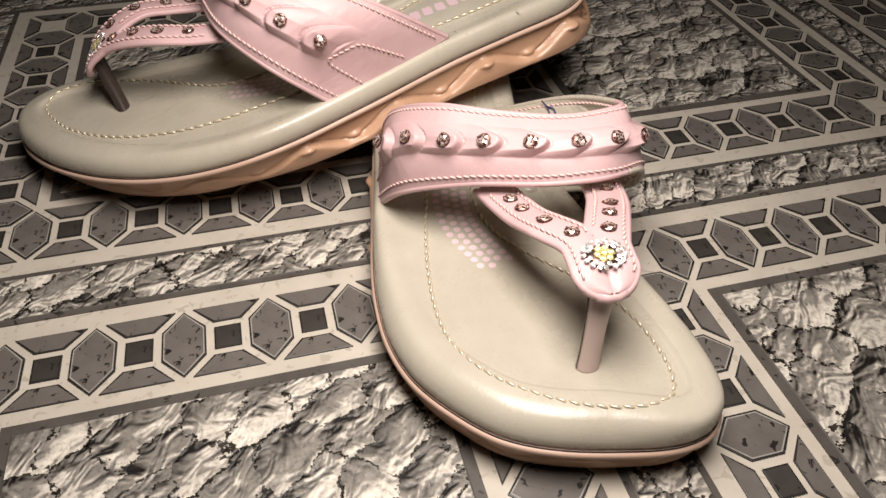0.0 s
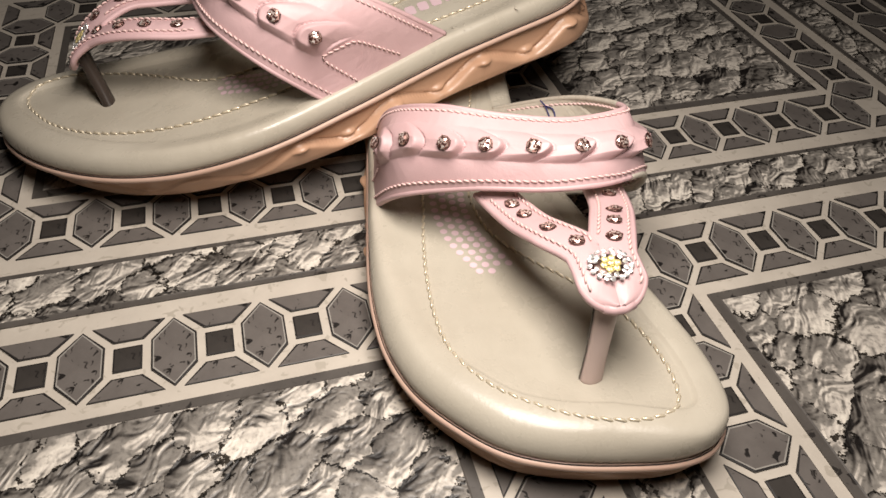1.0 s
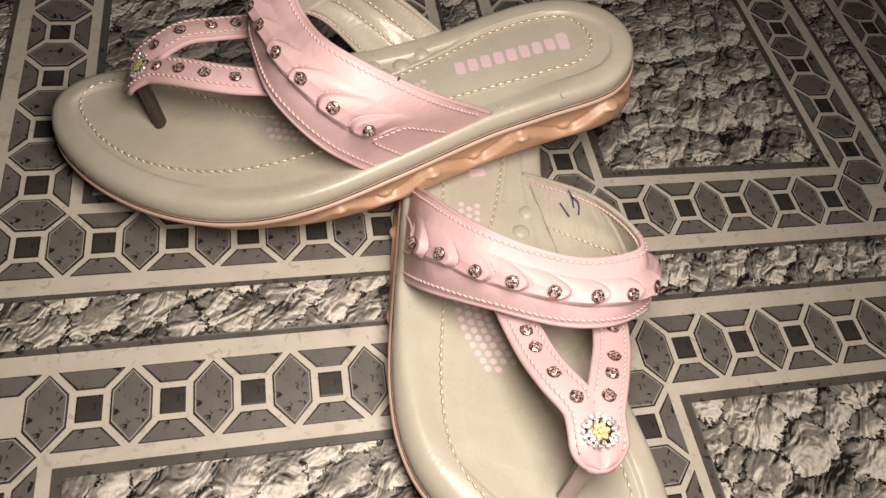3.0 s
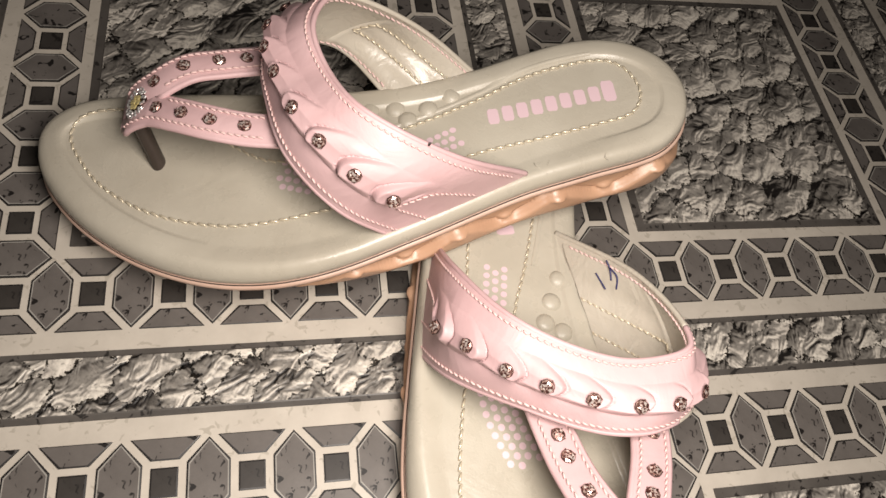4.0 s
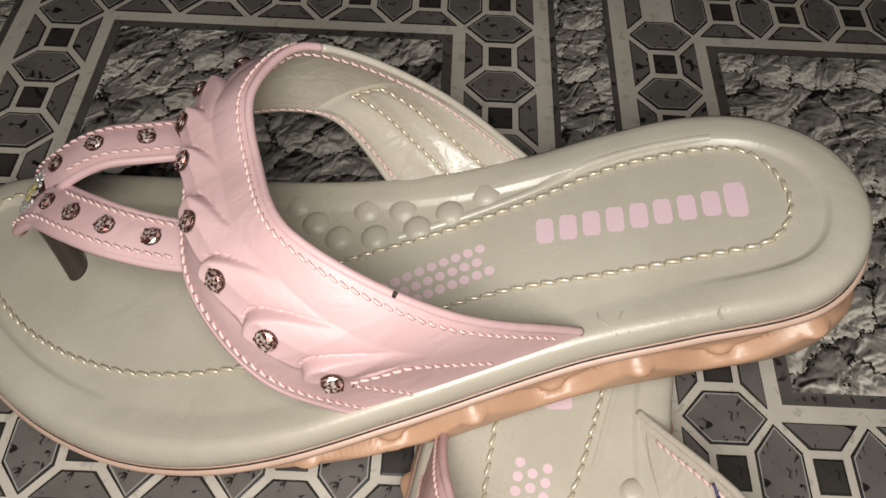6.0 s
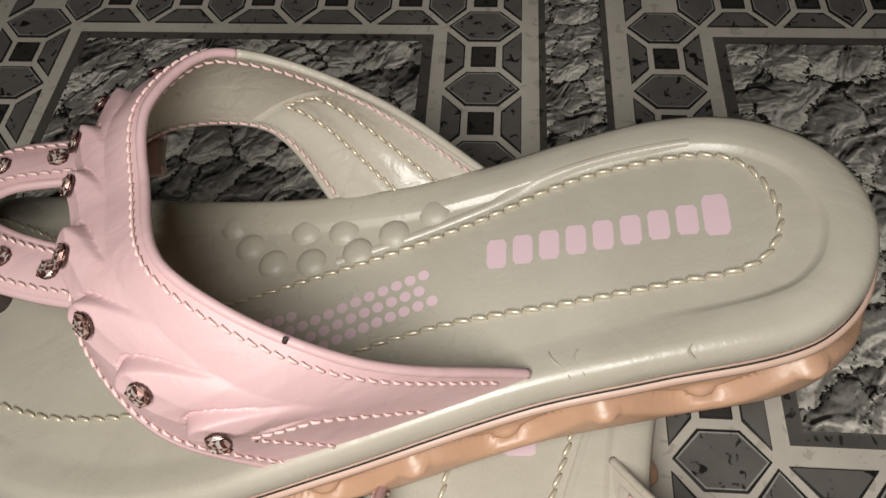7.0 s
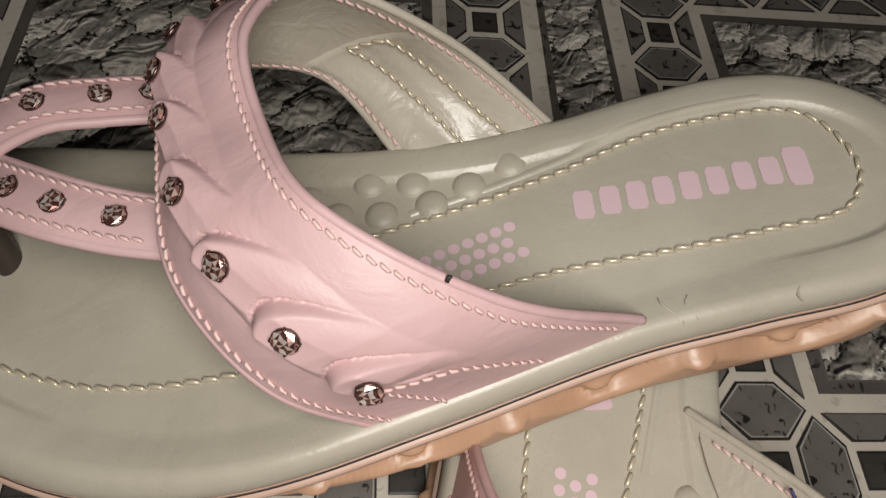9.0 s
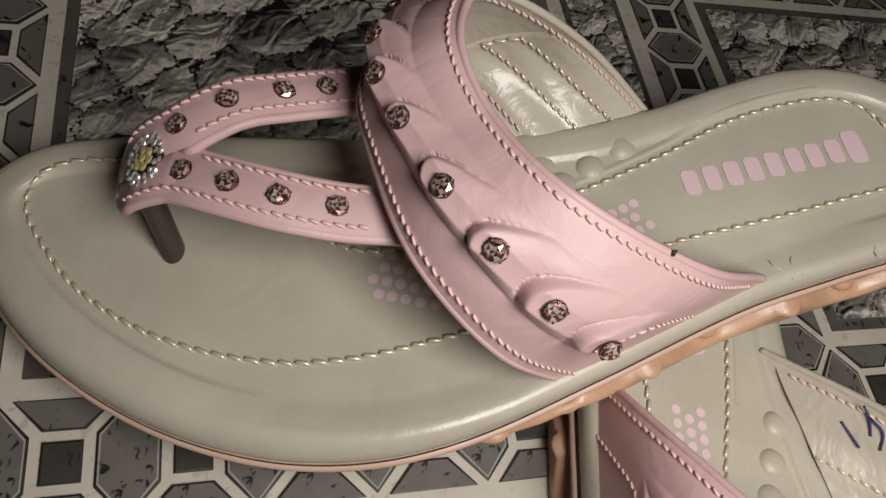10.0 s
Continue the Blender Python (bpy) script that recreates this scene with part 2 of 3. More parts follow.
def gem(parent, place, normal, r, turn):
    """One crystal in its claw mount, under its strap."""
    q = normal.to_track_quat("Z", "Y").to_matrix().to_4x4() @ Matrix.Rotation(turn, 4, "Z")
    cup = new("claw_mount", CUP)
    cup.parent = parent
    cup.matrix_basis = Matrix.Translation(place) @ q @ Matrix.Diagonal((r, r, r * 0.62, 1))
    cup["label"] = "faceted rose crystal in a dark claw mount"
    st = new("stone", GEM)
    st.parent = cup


def remembered(curve):
    """The same curve, with the points that were asked for before kept."""
    f = functools.lru_cache(maxsize=None)(lambda s: curve(s))
    f.length = curve.length
    return f


# ---- the sandal ----
# Plan: u from heel to toe, v towards the big toe's side, w up from the ground.
OUTLINE_UV = [(0, 0.008), (0.0045, -0.009), (0.017, -0.0195), (0.047, -0.0254), (0.075, -0.0308), (0.117, -0.044), (0.15, -0.0535), (0.174, -0.0558), (0.198, -0.052),
              (0.223, -0.041), (0.2455, -0.0235), (0.2605, -0.004), (0.2655, 0.012), (0.2625, 0.0265), (0.250, 0.0355), (0.226, 0.0370), (0.195, 0.0340), (0.165, 0.0298),
              (0.135, 0.0272), (0.106, 0.0275), (0.085, 0.0310), (0.062, 0.0365), (0.040, 0.0398), (0.021, 0.0365), (0.006, 0.025)]
STITCH_UV = [(0.0187, 0.0072), (0.0247, -0.0029), (0.0415, -0.0064), (0.065, -0.0097), (0.09, -0.0127), (0.1084, -0.0172), (0.1404, -0.0285), (0.157, -0.0312), (0.175, -0.0330), (0.192, -0.0319),
             (0.2108, -0.0263), (0.2265, -0.0178), (0.2395, -0.0062), (0.2475, 0.0060), (0.2516, 0.0150), (0.2513, 0.0225), (0.2455, 0.0272), (0.2370, 0.0286), (0.225, 0.0270), (0.2096, 0.0210), (0.1928, 0.0095),
             (0.172, -0.0045), (0.15, -0.0045), (0.13, 0.0005), (0.105, 0.0074), (0.084, 0.0146), (0.064, 0.0226), (0.0444, 0.0264), (0.0296, 0.0261), (0.022, 0.0199)]
LOWER_STITCH_UV = [(0.0187, 0.0000), (0.0247, -0.0101), (0.0415, -0.0136), (0.065, -0.0166), (0.080, -0.0187), (0.100, -0.0225), (0.132, -0.0275), (0.157, -0.0340), (0.1756, -0.0382), (0.1972, -0.0407),
                   (0.2139, -0.0388), (0.2267, -0.0322), (0.2370, -0.0219), (0.2448, -0.0102), (0.2500, 0.0051), (0.2490, 0.0155), (0.2433, 0.0200), (0.2325, 0.0222), (0.2187, 0.0215), (0.2060, 0.0180), (0.1888, 0.0081),
                   (0.1753, -0.0016), (0.1580, -0.0098), (0.1385, -0.0102), (0.117, -0.0054), (0.0993, 0.0022), (0.0732, 0.0118), (0.0600, 0.0165), (0.0444, 0.0192), (0.0296, 0.0189), (0.022, 0.0127)]
LOWER_UV = [(0, 0.008), (0.0045, -0.009), (0.017, -0.0205), (0.047, -0.0285), (0.0865, -0.0385), (0.119, -0.0460), (0.143, -0.0515), (0.163, -0.0557), (0.180, -0.0580), (0.1985, -0.0580),
            (0.216, -0.0537), (0.2325, -0.0437), (0.2435, -0.0335), (0.2515, -0.0190), (0.2575, 0.0), (0.2602, 0.0140), (0.2590, 0.0245), (0.2535, 0.0318), (0.2435, 0.0355), (0.226, 0.0368), (0.195, 0.0338),
            (0.165, 0.0298), (0.135, 0.0272), (0.106, 0.0270), (0.085, 0.0290), (0.062, 0.0340), (0.040, 0.0388), (0.021, 0.0365), (0.006, 0.025)]
# The two straps have been pulled into slightly different shapes: edge lines from the outer end over the instep to the arch.
PROPPED = dict(
    outline=OUTLINE_UV, stitch=STITCH_UV, drift=0.0, darts=(0.38, 0.66), band=[(0.097, -0.002), (0.112, -0.0075), (0.132, -0.0155), (0.150, -0.0175), (0.166, -0.0125)], spring=0.003, slope=0.0025, drop=0.0085,
    front=[(0.1259, -0.0448, 0.0196), (0.1446, -0.0428, 0.041), (0.1599, -0.0259, 0.0536), (0.166, -0.0022, 0.0554), (0.1674, 0.0189, 0.0535), (0.16, 0.0383, 0.0439), (0.1408, 0.0443, 0.0317), (0.1224, 0.0238, 0.0199)],
    rear=[(0.0726, -0.0271, 0.0254), (0.1011, -0.035, 0.0533), (0.1301, -0.0246, 0.0708), (0.1424, -0.0025, 0.07), (0.1459, 0.0174, 0.0723), (0.1364, 0.0359, 0.0671), (0.1082, 0.0382, 0.0454), (0.081, 0.0308, 0.0153)],
    gems=((0.1772, 0.4604), (0.2467, 0.4642), (0.3188, 0.5018), (0.3804, 0.4688), (0.4707, 0.4517), (0.5279, 0.4149), (0.58, 0.40), (0.645, 0.40)),
    arm_l=[(0.161, -0.0110, 0.0490), (0.1738, -0.0095, 0.0508), (0.186, -0.0068, 0.0533), (0.197, -0.0022, 0.0536), (0.2075, 0.0035, 0.0513), (0.217, 0.0080, 0.0462), (0.2235, 0.0098, 0.0400)],
    arm_m=[(0.162, 0.0280, 0.0455), (0.1742, 0.0250, 0.0488), (0.1843, 0.0222, 0.0520), (0.1955, 0.0188, 0.0550), (0.2075, 0.0145, 0.0527), (0.217, 0.0112, 0.0464), (0.2235, 0.0101, 0.0400)],
    yoke_l=(0.1747, 0.1865, 0.1967, 0.2070), yoke_m=(0.1741, 0.1837, 0.1963, 0.2069), foot=(0.2165, 0.0005))
FLAT = dict(
    outline=LOWER_UV, stitch=LOWER_STITCH_UV, drift=1.0, darts=(0.20, 0.46), band=[(0.0985, -0.0090), (0.116, -0.0130), (0.138, -0.0200), (0.158, -0.0205), (0.176, -0.0150)], spring=0.002, slope=0.0045, drop=0.0105,
    front=[(0.1274, -0.0481, 0.016), (0.148, -0.0406, 0.0379), (0.1649, -0.0203, 0.0497), (0.1769, 0.0034, 0.0538), (0.1789, 0.0237, 0.0537), (0.1715, 0.0422, 0.0481), (0.1630, 0.0445, 0.0342), (0.1420, 0.0262, 0.0195)],
    rear=[(0.0843, -0.0347, 0.0224), (0.1097, -0.0345, 0.0478), (0.1373, -0.0241, 0.065), (0.1518, -0.0048, 0.0673), (0.1582, 0.0174, 0.0663), (0.1525, 0.0411, 0.0635), (0.1186, 0.0394, 0.0473), (0.0834, 0.0202, 0.0231)],
    gems=((0.1954, 0.4818), (0.2619, 0.5274), (0.3278, 0.495), (0.3864, 0.488), (0.4564, 0.4796), (0.5296, 0.4457), (0.5895, 0.4278), (0.6467, 0.4342)),
    arm_l=[(0.161, -0.0105, 0.0440), (0.1738, -0.0092, 0.0468), (0.186, -0.0075, 0.0500), (0.197, -0.0050, 0.0542), (0.2085, -0.0005, 0.0570), (0.2205, 0.0012, 0.0578), (0.2305, 0.0010, 0.0540)],
    arm_m=[(0.163, 0.0285, 0.0435), (0.1755, 0.0255, 0.0460), (0.187, 0.0210, 0.0502), (0.1975, 0.0152, 0.0545), (0.2085, 0.0092, 0.0570), (0.2205, 0.0032, 0.0578), (0.2305, 0.0014, 0.0540)],
    yoke_l=(0.1748, 0.1828, 0.1949, 0.2060), yoke_m=(0.1777, 0.1910, 0.1985, 0.2073), foot=(0.2310, -0.0025))
TOP = curve_through([(0, 0.0270), (0.05, 0.0255), (0.10, 0.0240), (0.15, 0.0235), (0.21, 0.0240), (0.267, 0.0265)])


BED = 0.0016


def height(u):
    return float(TOP(u / 0.267)[1])


def lift(u, spring):
    """Toe spring of the underside."""
    return spring * max(0.0, (u - 0.17) / 0.096) ** 2


def sandal(side, m, form, ease_in, label, dark_mark):
    body = new("sandal")
    body.matrix_basis = m
    tagged(body, label, "sandal", "pair of sandals")

    def P(u, v, w):
        return Vector((u, side * v, w))

    n = 420
    spring = form["spring"]
    outline = curve_through(form["outline"], True)
    ring = np.array([outline(i / n) for i in range(n)])
    tang = np.roll(ring, -1, 0) - np.roll(ring, 1, 0)
    tang /= np.linalg.norm(tang, axis=1)[:, None]
    inward = np.stack([-tang[:, 1], tang[:, 0]], 1)
    along = np.clip(ring[:, 0], 0.045, 0.215)
    spine = np.stack([along, np.interp(along, [0.0, 0.1, 0.2, 0.26], [0.009, -0.010, -0.008, 0.004])], 1)

    def inset(k, d):
        return ring[k] + inward[k] * d

    def seam_h(u):
        return height(u) - float(np.interp(u, (0, 0.08, 0.16, 0.267), (0.0085, 0.0085, 0.0080, form["drop"])))

    def slope(u, v):
        """How far the outer toe's rolled rim leans in above the seam."""
        return form["slope"] * min(1.0, max(0.0, (u - 0.14) / 0.05)) * min(1.0, max(0.0, (0.020 - v) / 0.025))

    # wrapped insole: rolled rim, shallow cup, embossed ridge
    def rim_z(u, v, d, dz):
        """The pressed line inside the rim; it fades out along the outer forefoot."""
        x = min(1.0, max(0.0, (d - 0.003) / 0.0088))
        fade = (v < 0) * min(1.0, max(0.0, (u - 0.018) / 0.03)) * min(1.0, max(0.0, (0.225 - u) / 0.03))
        return dz * (1 - fade) - 0.0016 * x * x * (3 - 2 * x) * fade

    edge_line = np.array([tuple(r)[:2] for r in ring])

    def bed_z(u, v):
        d = float(np.min(np.hypot(edge_line[:, 0] - u, edge_line[:, 1] - v))) - slope(u, v)
        if d > 0.0118:
            return height(u) - BED
        return height(u) + max(-BED, rim_z(u, v, d, float(np.interp(d, (0.002, 0.004, 0.0096, 0.0102, 0.011, 0.0118), (-0.0006, -0.0001, -0.0001, -0.0004, -0.0015, -0.0016)))))

    rows = []
    wall = [seam_h(r[0]) - height(r[0]) for r in ring]
    for d, dz in ((0.0008, 1.0), (0.0002, 0.85), (-0.0001, 0.62), (0.0001, 0.38), (0.0008, 0.16), (0.0020, -0.0006), (0.0040, -0.0001), (0.0075, 0.0), (0.0096, -0.0001), (0.0102, -0.0004), (0.0110, -0.0015), (0.0118, -0.0016)):
        row = []
        for k in range(n):
            u, v = ring[k]
            z = wall[k] * dz if dz > 0 else rim_z(u, v, d, dz)
            lean = slope(u, v) * (1.0 if dz <= 0 else (1 - dz) ** 1.6)
            row.append(P(*inset(k, d + lean), height(u) + z))
        rows.append(row)
    for f in (0.12, 0.3, 0.5, 0.7, 0.86, 1.0):
        row = []
        for k in range(n):
            q = inset(k, 0.0118 + slope(*ring[k])) * (1 - f) + spine[k] * f
            row.append(P(*q, height(q[0]) - BED))
        rows.append(row)
    bm = bmesh.new()
    vs = grid_faces(bm, rows, True)
    bmesh.ops.remove_doubles(bm, verts=vs[-1], dist=0.00002)
    part("insole", bm, BEIGE, body, "beige leather insole with a rolled rim")

    bm = bmesh.new()
    rows = [[P(*inset(k, 0.0001), seam_h(ring[k][0]) + 0.0002) for k in range(n)], [P(*inset(k, -0.00015), seam_h(ring[k][0]) - 0.0005) for k in range(n)]]
    grid_faces(bm, rows, True)
    part("seam", bm, SEAM, body, "dark glued seam line")

    bm = bmesh.new()
    rows = []
    for d, dz in ((0.0016, -0.0003), (-0.0006, -0.0004), (-0.0011, -0.0011), (-0.0010, -0.0022), (0.0006, -0.0028)):
        rows.append([P(*inset(k, d), seam_h(ring[k][0]) + dz) for k in range(n)])
    grid_faces(bm, rows, True)
    part("welt", bm, WELT, body, "pale salmon rubber welt")

    # outsole: wave ridge and studs pressed into its side
    arc = np.r_[0, np.cumsum(np.linalg.norm(np.diff(ring, axis=0), axis=1))]
    bm = bmesh.new()
    rows = []
    steps = 22
    for j in range(steps + 1):
        row = []
        for k in range(n):
            u = ring[k][0]
            lo, hi = lift(u, spring), seam_h(u) - 0.0028
            z = hi + (lo - hi) * j / steps
            x = j / steps
            wave = 0.5 + 0.28 * math.sin(arc[k] * 2 * math.pi / 0.044)
            over = 1 / (1 + math.exp(-(x - wave) * 22))
            stud = 0.0
            for ph in (0.25, 0.75):
                c = (arc[k] / 0.044 - ph) % 1.0
                c = min(c, 1 - c) * 0.044
                h = (x - (0.30 if ph == 0.75 else 0.72)) * (hi - lo)
                stud = max(stud, 1 - (c * c / 2.2 + h * h) / 0.0023**2)
            heel = min(1.0, max(0.25, (0.19 - u) / 0.06))
            out = (0.0042 * over + 0.0019 * math.sqrt(max(stud, 0.0)) - 0.0026 * math.exp(-(((x - wave) / 0.06) ** 2))) * heel - 0.0004
            out -= (0.0055 if ease_in else 0.0025) * x * min(1.0, max(0.0, (u - 0.11) / 0.06))
            row.append(P(*inset(k, 0.0012 - out + 0.0022 * max(0, x - 0.8)), z))
        rows.append(row)
    rows.append([P(*inset(k, 0.0115), lift(ring[k][0], spring)) for k in range(n)])
    vs = grid_faces(bm, rows, True)
    bm.faces.new(vs[-1])
    part("outsole", bm, RUBBER, body, "tan rubber outsole with embossed waves and studs")

    # creases of the rim beside the strap end
    for k0, (u0, v0, turn, size) in enumerate(((0.0665, -0.0245, 0.45, 0.0075), (0.0625, -0.0240, 0.1, 0.0060), (0.040, -0.0225, 0.1, 0.0050))):
        line = []
        for i in range(9):
            k = i / 8 - 0.5
            u, v = u0 + size * k * math.sin(turn) + 0.0008 * math.sin(5 * k + k0), v0 + size * k * math.cos(turn)
            line.append(P(u, v, height(u) - 0.0003))
        bm = bmesh.new()
        tube(bm, line, [0.00002 + 0.00034 * math.sin(math.pi * i / 8) for i in range(9)], 6)
        part("crease", bm, BEIGE, body)

    # insole stitching
    flat = curve_through(form["stitch"], True)

    def on_bed(s):
        u, v = flat(s)
        return np.array(P(u, v, bed_z(u, v) + 0.0001))
    on_bed.length = flat.length
    bm = bmesh.new()
    stitches(bm, on_bed, lambda s: Vector((0, 0, 1)), 0.0038, 0.0001, 0.00054)
    part("insole_stitching", bm, THREAD_GOLD, body, "pale gold stitching round the insole")

    # turned edge of the middle panel, just outside its stitching along the arch
    path = []
    for i in range(240):
        u, v = flat(i / 240)
        if v > 0.003 and 0.035 < u < 0.13:
            d = flat(i / 240 + 0.004) - flat(i / 240 - 0.004)
            d /= np.linalg.norm(d)
            path.append((np.array((u, v)), np.array((d[1], -d[0]))))
    bm = bmesh.new()
    grid_faces(bm, [[P(*(c + o * w), bed_z(*(c + o * w)) + z) for c, o in path] for w, z in ((0.0022, -0.0001), (0.0026, 0.0004), (0.0033, 0.0005), (0.0046, -0.0001))])
    part("panel_edge", bm, BEIGE, body)

    # massage domes along the arch
    dome_at = [(0.1535, 0.0195), (0.1475, 0.0125), (0.1400, 0.0070), (0.1325, 0.0160), (0.1295, 0.0065), (0.1220, 0.0150), (0.1175, 0.0085), (0.1085, 0.0130), (0.0985, 0.0185)]
    bm = bmesh.new()
    prof = [(1.08, -0.06), (1.0, 0.0), (0.9, 0.17), (0.72, 0.33), (0.45, 0.44), (0.15, 0.48)]
    vs = grid_faces(bm, [[(a * math.cos(2 * math.pi * k / 16), a * math.sin(2 * math.pi * k / 16), z) for k in range(16)] for a, z in prof], True)
    bm.faces.new(vs[-1])
    me = mesh_of("massage_dome", bm, BEIGE)
    me.polygons.foreach_set("use_smooth", [True] * len(me.polygons))
    for u, v in dome_at:
        u, v = u - 0.002 + 0.0085 * form["drift"], v - 0.0025 * form["drift"]
        o = new("massage_dome", me)
        o.parent = body
        o.matrix_basis = Matrix.Translation(P(u, v, height(u) - BED - 0.0002)) @ Matrix.Diagonal((0.0042, 0.0042, 0.0042, 1))

    # printed dots and the brand's mark as plain bars
    band = curve_through(form["band"])
    bm = bmesh.new()
    for i in range(22):
        a = band(i / 21)
        d = band(min(1, i / 21 + 0.01)) - band(max(0, i / 21 - 0.01))
        d /= np.linalg.norm(d)
        for j in range(4 if i > 8 else 3):
            c = a + np.array([-d[1], d[0]]) * (j - 1.3) * 0.0037 + d * (0.0022 if j % 2 else 0)
            vs = [bm.verts.new(P(c[0] + 0.0014 * math.cos(k * math.pi / 5), c[1] + 0.0014 * math.sin(k * math.pi / 5), height(c[0]) - BED + 0.00012)) for k in range(10)]
            bm.faces.new(vs)
    part("dot_print", bm, PRINT, body, "rows of pink printed dots")
    for i in range(9):
        a = np.array([0.0315, 0.0100 - 0.0072 * form["drift"]]) + np.array([0.0490, -0.0053]) * i / 8
        tall, wide = (0.0054, 0.0027) if i == 0 else (0.0039, 0.0023)
        bm = bmesh.new()
        q = [P(a[0] + x * wide, a[1] + y * tall, height(a[0]) - BED + 0.00012) for x, y in ((-0.7, -1), (0.7, -1), (1, -0.7), (1, 0.7), (0.7, 1), (-0.7, 1), (-1, 0.7), (-1, -0.7))]
        bm.faces.new([bm.verts.new(p) for p in q])
        part("printed_bar", bm, PRINT, body)

    # instep strap
    front, rear = curve_through(form["front"]), curve_through(form["rear"])
    gems = form["gems"]
    gem_s, gem_t = [0.0] + [g[0] for g in gems] + [1.0], [gems[0][1] + 0.04] + [g[1] for g in gems] + [gems[-1][1]]
    gem_n = [-3.0] + list(range(8)) + [13.0]
    front, rear = remembered(front), remembered(rear)

    sign = math.copysign(1.0, np.cross(front(0.51) - front(0.49), rear(0.5) - front(0.5))[2])

    @functools.lru_cache(maxsize=None)
    def normal_at(s):
        f, r = front(s), rear(s)
        ds = (front(min(s + 0.01, 1)) + rear(min(s + 0.01, 1)) - front(max(s - 0.01, 0)) - rear(max(s - 0.01, 0)))
        nrm = np.cross(ds, r - f) * sign
        return nrm / np.linalg.norm(nrm)

    def strap(s, t, braid=True):
        f, r, nv = front(s), rear(s), normal_at(s)
        ends = min(1.0, 5 * s, 5 * (1 - s))
        h = (0.0042 + 0.0028 * max(0.0, 1 - abs(s - 0.22) / 0.14)) * 4 * t * (1 - t) * ends
        if braid and 0.13 < s < 0.92:
            ease = min(1.0, (s - 0.13) / 0.04, (0.92 - s) / 0.05)
            low = float(np.interp(s, gem_s, gem_t))
            k = (t - low + 0.165) / 0.42
            if 0 < k < 1:
                # padded tongues laid one over the next, each rounded nose just past its crystal
                y = (k - 0.40) / 0.46
                c = (float(np.interp(s, gem_s, gem_n)) + 0.54 + 0.44 * y * y - 0.10 * y) % 1.0
                edge = min(1.0, (1 - c) / 0.17)
                step = (0.25 + 0.75 * c) * edge * edge * (3 - 2 * edge)
                ridge = min(1.0, k / 0.16) ** 0.8 * min(1.0, (1 - k) / 0.5)
                h += ease * ridge * (0.0003 + 0.0047 * step)
        return f * (1 - t) + r * t + nv * h

    def Q(s, t, lift_by=0.0):
        p = strap(s, t) + normal_at(s) * lift_by
        return P(*p)

    ns, nt = 440, 110
    bm = bmesh.new()
    rows = [[Q(i / ns, j / nt) for j in range(nt + 1)] for i in range(ns + 1)]
    grid_faces(bm, rows)
    upper = part("strap", bm, PINK, body, "pink leather instep strap with a braided ridge")
    bm = bmesh.new()
    rows = [[P(*(strap(i / ns, j / 8, False) - normal_at(i / ns) * (0.0022 if 0 < j < 8 else 0.0016))) for j in range(9)] for i in range(ns + 1)]
    grid_faces(bm, rows)
    part("lining", bm, LINING, upper, "beige leather lining")
    for t, name, lo, hi, mat in ((0.0, "front_piping", 0, 294, PINK), (0.0, "lining_piping", 294, 440, LINING), (1.0, "rear_piping", 0, 294, PINK), (1.0, "lining_piping", 294, 440, LINING)):
        bm = bmesh.new()
        tube(bm, [P(*(strap(i / ns, t, False) - normal_at(i / ns) * 0.0008)) for i in range(lo, hi + 1, 2)], 0.0011, 8)
        part(name, bm, mat, upper)
    bm = bmesh.new()
    for t in (0.075, 0.945):
        def line(s, t=t):
            return np.array(Q(s, t, 0.0001))
        line.length = 0.165
        stitches(bm, line, lambda s: P(*normal_at(s)), 0.0021, 0.0004, 0.00038, 0.02, 0.98)
    for t in (0.05, 0.93):
        def line_in(s, t=t):
            return np.array(P(*(strap(s, t, False) - normal_at(s) * 0.0024)))
        line_in.length = 0.165
        stitches(bm, line_in, lambda s: P(*-normal_at(s)), 0.0024, 0.0002, 0.0004, 0.03, 0.97)
    # a tab sewn on the outer end
    tab = curve_through([(0.02, 0.28), (0.115, 0.31), (0.130, 0.34), (0.130, 0.36), (0.125, 0.56), (0.123, 0.58), (0.110, 0.61), (0.02, 0.66)])

    def tab_line(s):
        a, b = tab(s)
        return np.array(Q(a, b, 0.0001))
    tab_line.length = 0.045
    stitches(bm, tab_line, lambda s: P(*normal_at(tab(s)[0])), 0.0021, 0.0004, 0.00038)
    part("strap_stitching", bm, THREAD_PINK, upper, "pale pink strap stitching")
    # a second layer of lining sewn on at the arch, with two darts
    bm = bmesh.new()
    rows = []
    for i in range(41):
        a = 0.785 + 0.20 * i / 40
        row = []
        for j in range(25):
            t = 0.06 + 0.88 * j / 24
            rise = 0.0030 + 0.0007 * math.sin(math.pi * min(1.0, max(0.0, (t - 0.06) / 0.88)) * 3) ** 2 * min(1.0, 4 * i / 40)
            if i == 0 or j in (0, 24):
                rise = 0.0021
            row.append(P(*(strap(a, t, False) - normal_at(a) * rise)))
        rows.append(row)
    grid_faces(bm, rows)
    part("lining_panel", bm, LINING, upper, "glossy beige panel sewn over the lining")
    bm = bmesh.new()
